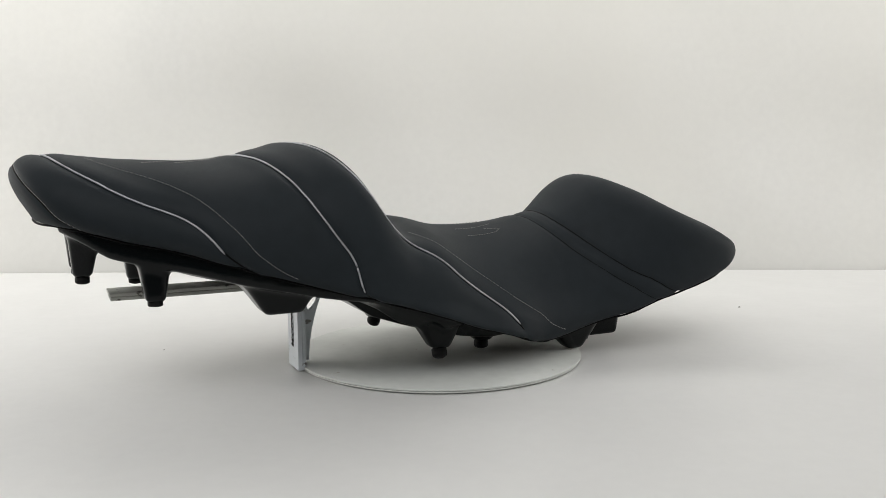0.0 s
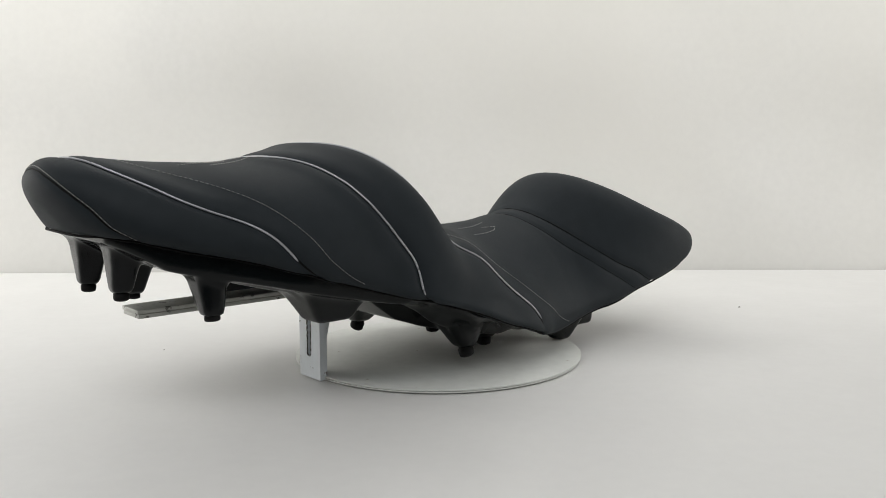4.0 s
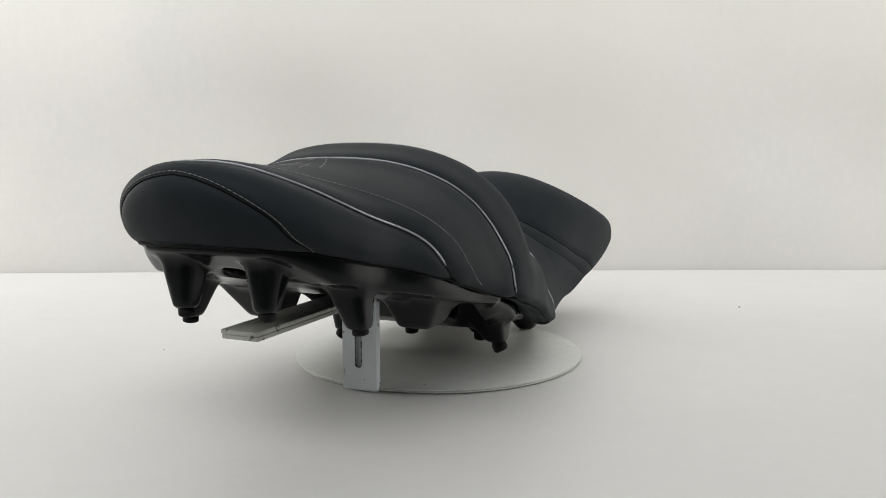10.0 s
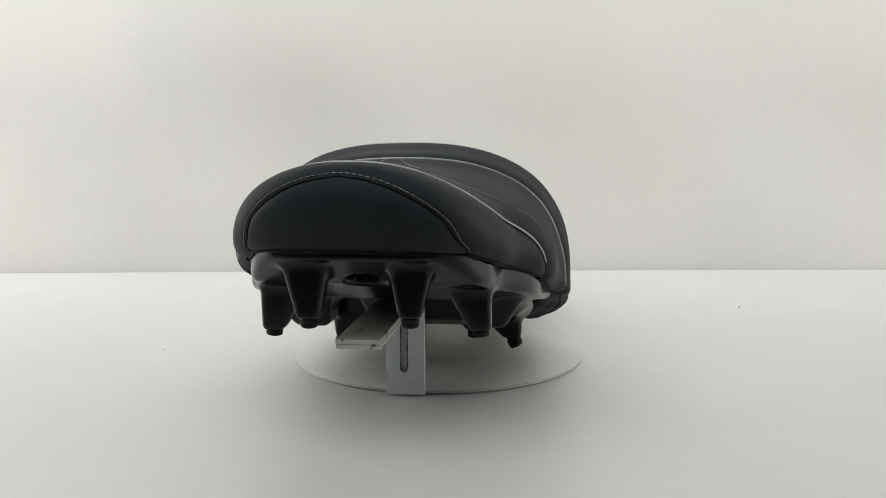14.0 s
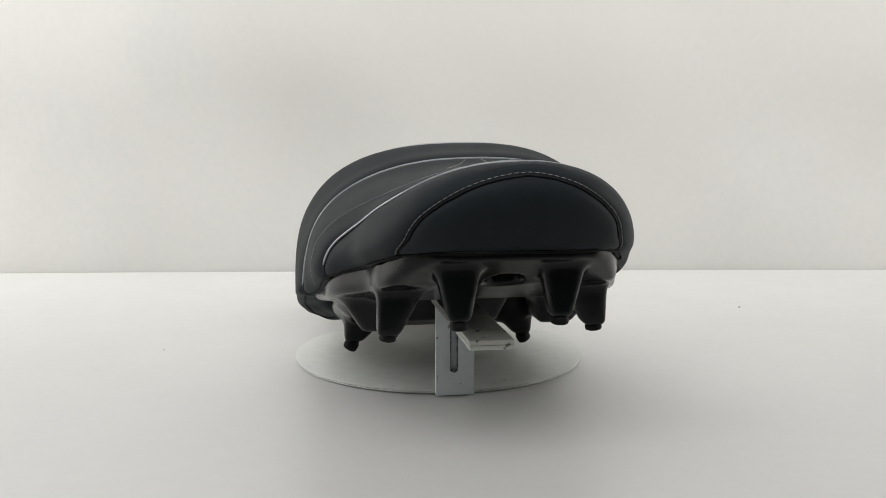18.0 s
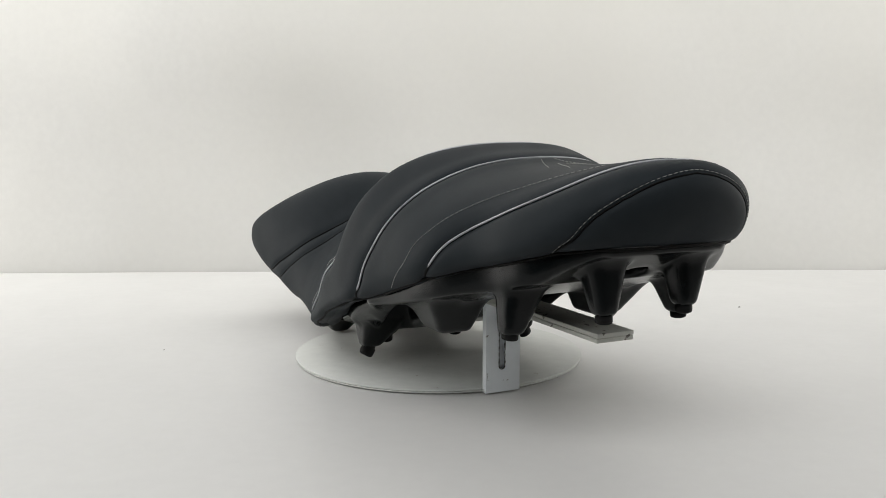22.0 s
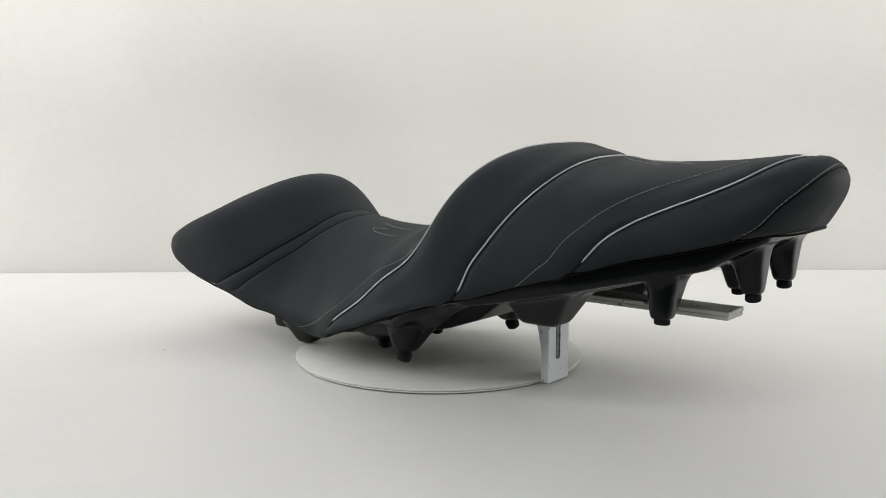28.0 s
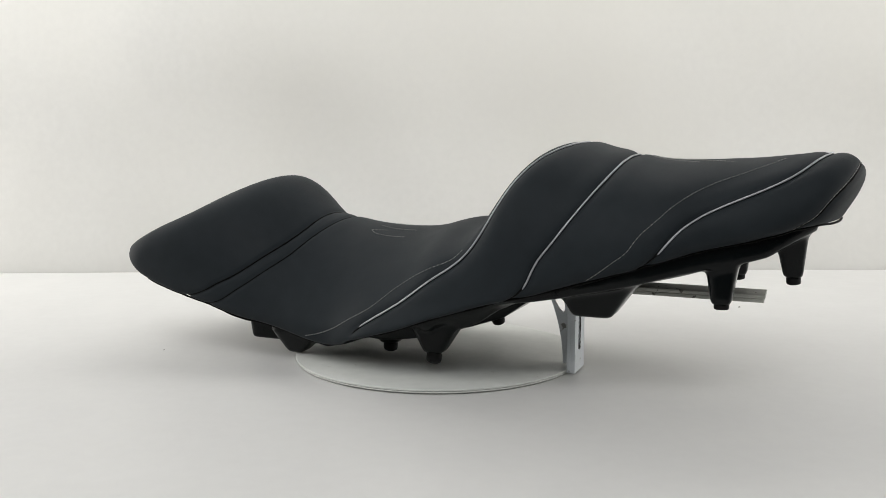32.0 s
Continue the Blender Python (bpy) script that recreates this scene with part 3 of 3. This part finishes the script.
def build_base(seat):
    # ---- the moulded base: pan, legs, housings and lugs run into one another ----
    step = 0.0021
    lo, hi = (-0.34, -0.171, -0.012), (0.452, 0.171, 0.196)
    axes = [np.arange(a, b, step, dtype=np.float32) for a, b in zip(lo, hi)]
    X, Y, Z = axes[0][:, None, None], axes[1][None, :, None], axes[2][None, None, :]
    A = np.abs(Y)
    x1 = axes[0].astype(float)
    e = seat_point(np.clip(x1, XN, XT - 0.0005), np.full(len(x1), 2.0))
    w1, ze1 = e[:, 1], e[:, 2]
    W, ZE = [q.astype(np.float32)[:, None, None] for q in (w1, ze1)]
    # underside: a tub in the middle, a skirt that rises to the cover's edge
    bx = np.array([-.33, -.27, -.22, -.17, -.10, -.03, .02, .07, .11, .135, .16, .20, .25, .30, .39, .42, .445])
    bz = np.array([.095, .070, .048, .032, .026, .029, .038, .048, .062, .080, .098, .106, .112, .125, .150, .167, .181])
    sx = np.array([-.33, -.10, .02, .045, .06, .08, .10, .122, .145, .165, .185, .205, .24, .28, .34, .395, .44])
    hang = np.array([-.004, -.004, .004, .010, .008, .006, .005, .005, .006, .008, .010, .012, .015, .018, .021, .021, .005])
    sz = np.array([.2, .2, .064, .044, .049, .056, .064, .080, .092, .099, .102, .104, .3, .3, .3, .3, .3])
    zb = np.minimum(np.interp(x1, bx, bz), ze1 - 0.004)
    rim = ze1 - np.interp(x1, sx, hang)
    mid = np.minimum(np.interp(x1, sx, sz), rim - 0.001)
    narrow = np.array([float(ease(x, 0.03, 0.075) * (1 - ease(x, 0.17, 0.21))) for x in x1])
    clear = np.array([float(ease(x, -0.13, -0.07) * (1 - ease(x, 0.11, 0.17))) for x in x1])
    outer = w1 - 0.0040 - 0.026 * clear
    inner = np.minimum(0.100 - 0.036 * narrow, outer - 0.020)
    ledge = np.minimum(np.interp(x1, [.045, .10, .20, .28], [.097, .108, .112, .104]), outer - 0.006)
    under = np.zeros((len(x1), len(axes[1])), np.float32)
    side = np.abs(axes[1].astype(float))
    for i in range(len(x1)):
        deep = 0.034 * float(ease(x1[i], 0.055, 0.085) * (1 - ease(x1[i], 0.175, 0.195)))      # groove between tub and skirt
        a, b = inner[i], max(ledge[i], inner[i] + 0.016)
        low = min(mid[i], rim[i]) if x1[i] > .03 else rim[i]
        under[i] = np.interp(side, [0, a - 0.004, a + 0.004, b - 0.008, b - 0.003, b, max(outer[i], b + 0.004)], [zb[i], zb[i], max(zb[i], low) * (deep == 0) + (deep > 0) * max(zb[i], min(zb[i] + deep, ze1[i] - 0.004)), low + deep, low + 0.002 * (deep > 0), low, rim[i]])
    under[1:-1] = 0.25 * under[:-2] + 0.5 * under[1:-1] + 0.25 * under[2:]
    under[:, 1:-1] = 0.25 * under[:, :-2] + 0.5 * under[:, 1:-1] + 0.25 * under[:, 2:]
    OUT = outer.astype(np.float32)[:, None, None]
    pan = -blend(-(A - OUT), -0.75 * (under[:, :, None] - Z), 0.006)

    def stub(tip, half0, top, half1, power=0.28):
        """A tapered leg with rounded corners, from its tip up to a second section."""
        s = np.minimum((Z - tip[2]) / (top[2] - tip[2]), 1.2)
        cx, cy = tip[0] + (top[0] - tip[0]) * s, tip[1] + (top[1] - tip[1]) * s
        hx, hy = np.maximum(half0[0] + (half1[0] - half0[0]) * s, 0.004), np.maximum(half0[1] + (half1[1] - half0[1]) * s, 0.004)
        r = 2 * power * np.minimum(hx, hy)
        dx, dy = np.abs(X - cx) - hx + r, np.abs(Y - cy) - hy + r
        flat = np.sqrt(np.maximum(dx, 0) ** 2 + np.maximum(dy, 0) ** 2) + np.minimum(np.maximum(dx, dy), 0) - r
        return -blend(-0.94 * flat, -(tip[2] - Z), 0.005)

    forms, feet = [], []
    for s in (1, -1):
        low = 0.0035 if s < 0 else 0.0       # one side hangs a little lower
        for tip, half0, top, half1, k, cap in (
                ((.4175, .0410, .1280 - 0.6 * low), (.0090, .0088), (.4140, .0425, .175), (.0165, .0190), .006, (.0072, .009)),
                ((.3530, .0910, .1055 - low), (.0096, .0094), (.3520, .0770, .158), (.0180, .0235), .006, (.0075, .007)),
                ((.0445, .1035, .0285 - 0.8 * low), (.0110, .0105), (.0420, .0900, .0580), (.0270, .0250), .005, (.0088, .014)),
                ((-.0390, .0495, .0180), (.0100, .0100), (-.0370, .0495, .045), (.0180, .0180), .012, (.0088, .012)),
                ((-.1590, .0720, 0.0003), (.0098, .0105), (-.1520, .0720, .0300), (.0310, .0270), .010, None)):
            tip, top = (tip[0], s * tip[1], tip[2]), (top[0], s * top[1], top[2] - low)
            forms.append(("leg", stub(tip, half0, top, half1), k))
            feet.append((len(forms) - 1, tip, top, cap, .36 * s if tip[0] > 0 and tip[0] < .1 else 0.0))
        lift = -0.8 * low
        forms.append(("housing", stub((.2240, s * .0885, .0832 + lift), (.0200, .0165), (.2290, s * .0960, .125 + lift), (.0450, .0335), 0.14), .006))
        forms.append(("lug", stub((-.2100, s * .0530, .0105), (.0225, .0150), (-.2100, s * .0530, .060), (.0270, .0200), 0.14), .008))
    field = pan
    for name, f, k in forms:
        field = blend(field, f, k)
    # round hollow in the tail of the pan
    hole = np.maximum(np.sqrt((X - .392) ** 2 + (Y - .001) ** 2) - .0165, Z - .166)
    field = -blend(-field, hole, 0.003)
    # it stays inside the cover's edge
    field = np.maximum(np.maximum(field, A - (W - 0.0030)), np.maximum(Z - (ZE + 0.006), X - 0.4385))
    field[0], field[-1], field[:, 0], field[:, -1], field[:, :, 0], field[:, :, -1] = 1, 1, 1, 1, 1, 1
    verts, quads = skin(field.astype(np.float32), lo, step)
    # directions of the smooth form
    grid = np.clip(((verts - np.array(lo)) / step).round().astype(int), 1, np.array(field.shape) - 2)
    gx, gy, gz = grid.T
    vn = np.stack([field[gx + 1, gy, gz] - field[gx - 1, gy, gz], field[gx, gy + 1, gz] - field[gx, gy - 1, gz], field[gx, gy, gz + 1] - field[gx, gy, gz - 1]], -1)
    # even the skin and its directions out a little
    pairs = np.vstack([quads[:, [k, (k + 1) % 4]] for k in range(4)])
    for turn in range(4):
        for values in ((verts, vn) if turn < 2 else (vn,)):
            total, number = np.zeros_like(values), np.zeros(len(values))
            for p, q in ((0, 1), (1, 0)):
                np.add.at(total, pairs[:, p], values[pairs[:, q]])
                np.add.at(number, pairs[:, p], 1)
            values[:] = 0.5 * values + 0.5 * total / number[:, None]
    vn /= np.linalg.norm(vn, axis=1, keepdims=True) + 1e-12
    # faces go to the form that they lie on
    mids = np.clip(((verts[quads].mean(1) - np.array(lo)) / step).round().astype(int), 0, np.array(field.shape) - 1)
    mx, my, mz = mids.T
    choice = np.stack([pan[mx, my, mz]] + [f[mx, my, mz] for _, f, _ in forms], -1)
    owner = np.argmin(choice, axis=1)
    owner[(choice.min(1) > 0.004)] = 0
    made = {}
    for k in range(len(forms) + 1):
        q = quads[owner == k]
        used, inv = np.unique(q, return_inverse=True)
        name = "base_pan" if k == 0 else forms[k - 1][0]
        me = mesh_of(name, verts[used], inv.reshape(-1, 4), PLASTIC)
        me.normals_split_custom_set_from_vertices([tuple(map(float, n)) for n in vn[used]])
        label = {"base_pan": "glossy black moulded plastic seat base", "housing": "tapered black plastic housing"}.get(name, "")
        made[k - 1] = part(name, me, PLASTIC, seat, label)

    # rubber feet
    for k, tip, top, cap, splay in feet:
        if not cap:
            continue
        rad, high = cap
        tip = Vector(tip)
        lean = (tip - Vector(top)).normalized()
        rot = Vector((0, 0, -1)).rotation_difference(Vector((lean.x * 0.6, lean.y * 0.4 + splay, lean.z))).to_matrix().to_4x4()
        rings = []
        for s, r in ((-0.3, 0.78), (0.10, 0.80), (0.18, 0.86), (0.25, 1.0), (0.70, 1.0), (0.88, 0.92), (1.0, 0.62)):
            rings.append([tip + rot @ Vector((rad * r * math.cos(q) * (1 + 0.05 * math.sin(3 * q + k)), rad * r * math.sin(q) * (1 + 0.04 * math.sin(2 * q + k)), 0.002 - high * s)) for q in np.linspace(0, 2 * math.pi, 18, endpoint=False)])
        part("rubber_foot", rings_mesh("rubber_foot", rings, RUBBER), RUBBER, made[k], "black rubber foot")

    for s in (1, -1):
        # pale foam showing beside the hem
        bm = box_bm(.012, .030, .126 * s - .013, .126 * s + .013, .066, .095, 0.004)
        for v in bm.verts:
            v.co += Vector((noise.noise(v.co * 60), noise.noise(v.co * 55 + Vector((3, 1, 2))), noise.noise(v.co * 50 + Vector((7, 5, 1))))) * 0.0025
        part("foam_pad", bm, FOAM, seat, "torn pale grey foam pad")
        knob = [superring(-.184, .062 * s, z, r, r, 2, 14) for z, r in ((.0065, .003), (.0075, .0055), (.013, .0062), (.016, .0048), (.034, .0050))]
        part("knob", rings_mesh("knob", knob, RUBBER), RUBBER, seat, "small black rubber knob")


seat = tagged(new("motorcycle_seat"), "long black vinyl two-up motorcycle seat with silver piping on a stand", "motorcycle seat")
build_cover(seat)
build_trim(seat)
build_base(seat)


# ---- turntable with its bracket ----
def build_stand(stand):
    cy = -SEAT_OFF
    # two thin round boards
    for name, r, z0, z1, label in (("upper_disc", 0.180, -0.0023, 0.0, "white painted round board"), ("lower_disc", 0.1792, -0.0046, -0.0028, "white painted round board with a worn rim")):
        rings = [superring(0, cy, z, rr, rr, 2, 160) for rr, z in ((r - 0.0006, z0), (r, z0 + 0.0006), (r, z1 - 0.0006), (r - 0.0006, z1))]
        part(name, rings_mesh(name, rings, BOARD), BOARD, stand, label)
    # added dark disc in the gap, for the shade line between the boards
    rings = [superring(0, cy, z, 0.172, 0.172, 2, 96) for z in (-0.0030, -0.0021)]
    part("gap_shade_spacer", rings_mesh("gap_shade_spacer", rings, WORN_AND_SHADE), WORN_AND_SHADE, stand, "added dark spacer for the shade between the boards")
    rings = [superring(0, cy, z, 0.166, 0.166, 2, 96) for z in (-0.0060, -0.0044)]
    part("turntable_foot", rings_mesh("turntable_foot", rings, WORN_AND_SHADE), WORN_AND_SHADE, stand, "dark low foot under the boards")
    # slotted upright plate
    bm = bmesh.new()
    y0, y1, z0, z1 = -0.0245, 0.0170, -0.0040, 0.0945
    slot = [(-0.0050 + 0.0036 * math.cos(a), 0.0245 + 0.0036 * math.sin(a)) for a in np.linspace(math.pi, 2 * math.pi, 9)] + [(-0.0050 + 0.0036 * math.cos(a), 0.0800 + 0.0036 * math.sin(a)) for a in np.linspace(0, math.pi, 9)]
    outer = [(y0 + (y1 - y0) * k / 8, z0) for k in range(9)] + [(y1 - (y1 - y0) * k / 8, z1) for k in range(9)]
    for x in (0.1865, 0.1815):
        for loop in (outer, slot):
            for y, z in loop:
                bm.verts.new((x, y, z))
    bm.verts.ensure_lookup_table()
    n = len(slot)
    for i in range(n):
        j = (i + 1) % n
        bm.faces.new([bm.verts[q] for q in (i, j, n + j, n + i)])
        bm.faces.new([bm.verts[2 * n + q] for q in (n + i, n + j, j, i)])
        bm.faces.new([bm.verts[q] for q in (2 * n + i, 2 * n + j, j, i)])
        bm.faces.new([bm.verts[q] for q in (n + i, n + j, 3 * n + j, 3 * n + i)])
    part("slotted_plate", bm, STEEL, stand, "white painted steel plate with a long slot")
    part("backing_plate", box_bm(0.1765, 0.1812, -0.0235, 0.0165, -0.0040, 0.0935, 0.0006), STEEL, stand, "white painted steel plate")
    # flat bar of two layers
    part("lower_bar", box_bm(0.172, 0.3895, -0.0270, 0.0110, 0.0950, 0.0992, 0.0008), BAR, stand, "white painted flat bar with chipped edges")
    part("upper_bar", box_bm(0.172, 0.3905, -0.0272, 0.0108, 0.0994, 0.1036, 0.0008), BAR, stand, "white painted flat bar")
    # curved gusset with an oval opening
    bm = bmesh.new()
    prof = []
    for z in np.concatenate([np.linspace(0.003, 0.056, 8), np.linspace(0.0610, 0.0905, 15), [0.0945]]):
        q = (z - 0.003) / 0.0915
        left = 0.1675 - 0.022 * q ** 1.9
        hw = 0.0058 * max(0.0, 1 - ((z - 0.078) / 0.0135) ** 2) ** 0.5
        prof.append((z, left, min(left + 0.0093 - hw, 0.1714), min(left + 0.0093 + hw, 0.1716)))
    for cols in ((1, 2), (3, None)):
        grid = []
        for row in prof:
            z = row[0]
            a, b = row[cols[0]], (row[cols[1]] if cols[1] else 0.172)
            grid.append([bm.verts.new(p) for p in ((a, -0.0075, z), (max(b, a + 0.0005), -0.0075, z), (max(b, a + 0.0005), -0.0025, z), (a, -0.0025, z))])
        for r0, r1 in zip(grid[:-1], grid[1:]):
            for k in range(4):
                bm.faces.new((r0[k], r0[(k + 1) % 4], r1[(k + 1) % 4], r1[k]))
        bm.faces.new(grid[0][::-1])
        bm.faces.new(grid[-1])
    part("gusset", bm, STEEL, stand, "curved white steel gusset with an oval opening")
    part("gusset_back", box_bm(0.1715, 0.1763, -0.0078, -0.0022, 0.0, 0.0945, 0.0008), STEEL, stand)
    # screw with a wing
    rings = [superring(0, 0, z, r, r, 2, 16) for z, r in ((-0.012, 0.0028), (0.0, 0.0028), (0.0, 0.0052), (0.0025, 0.0052), (0.004, 0.0030), (0.008, 0.0028), (0.009, 0.0015))]
    rings = [[(0.1868 + z, -0.0050 + y, 0.0770 + x) for x, y, z in r] for r in rings]
    screw = part("screw", rings_mesh("screw", rings, RAW), RAW, stand, "small steel clamping screw")
    wire = np.array([(0.192, 0.0105, 0.0836), (0.1925, 0.0030, 0.0826), (0.1925, -0.0040, 0.0808), (0.1920, -0.0065, 0.0770), (0.1920, -0.0085, 0.0735), (0.1915, -0.0125, 0.0700)])
    q = np.linspace(0, 5, 26)
    wire = np.stack([np.interp(q, range(6), wire[:, c]) for c in range(3)], -1)
    for _ in range(4):
        wire[1:-1] = 0.25 * wire[:-2] + 0.5 * wire[1:-1] + 0.25 * wire[2:]
    part("wing", rings_mesh("wing", tube_rings(wire, 0.0019), RAW), RAW, screw, "bent steel wire wing")
    # rough worn lining of the slot
    loop = np.array(slot + slot[:1])
    d = np.concatenate([[0], np.cumsum(np.linalg.norm(np.diff(loop, axis=0), axis=1))])
    g = np.linspace(0, d[-1], 130)
    edge = np.stack([np.full(130, 0.1864) + 0.0002 * np.sin(g * 900), np.interp(g, d, loop[:, 0]), np.interp(g, d, loop[:, 1])], -1)
    rings = tube_rings(edge, 0.0008, 6, False)
    for k, ring in enumerate(rings):
        grow = 0.75 + 0.9 * max(0.0, noise.noise((k * 0.31, 0.7, 4.0)))
        rings[k] = [edge[k] + (p - edge[k]) * grow for p in ring]
    part("slot_lining", rings_mesh("slot_lining", rings, WORN_AND_SHADE), WORN_AND_SHADE, stand, "dark worn edge of the slot")


stand = tagged(new("turntable_stand"), "white turntable disc with a slotted steel upright and flat bar", "display stand")
build_stand(stand)


# ---- crumbs on the table ----
def crumb(x, y, sx, sy, sz):
    bm = bmesh.new()
    bmesh.ops.create_icosphere(bm, subdivisions=2, radius=1)
    for v in bm.verts:
        v.co = Vector((v.co.x * sx, v.co.y * sy, v.co.z * sz)) * (1 + 0.25 * noise.noise(v.co * 2.0))
    ob = part("crumb", bm, DIRT, None)
    ob.location = (x, y, sz * 0.8)
    tagged(ob, "tiny dark crumb lying on the white table", "crumb", "crumbs on the table")


crumb(0.4860, 0.2960, 0.0020, 0.0012, 0.0008)
crumb(-0.3575, 0.0240, 0.0010, 0.0008, 0.0006)


def motions():
    rows = []
    for k in range(17):
        t = SECONDS * k / 16
        turn = START_TURN + DEG_PER_SECOND * t
        a = radians(turn)
        rows.append((t, pose(-math.sin(a) * SEAT_OFF, math.cos(a) * SEAT_OFF, DISC_TOP, 0, 0, turn)))
    walk(seat, rows)
    walk(stand, rows)


motions()
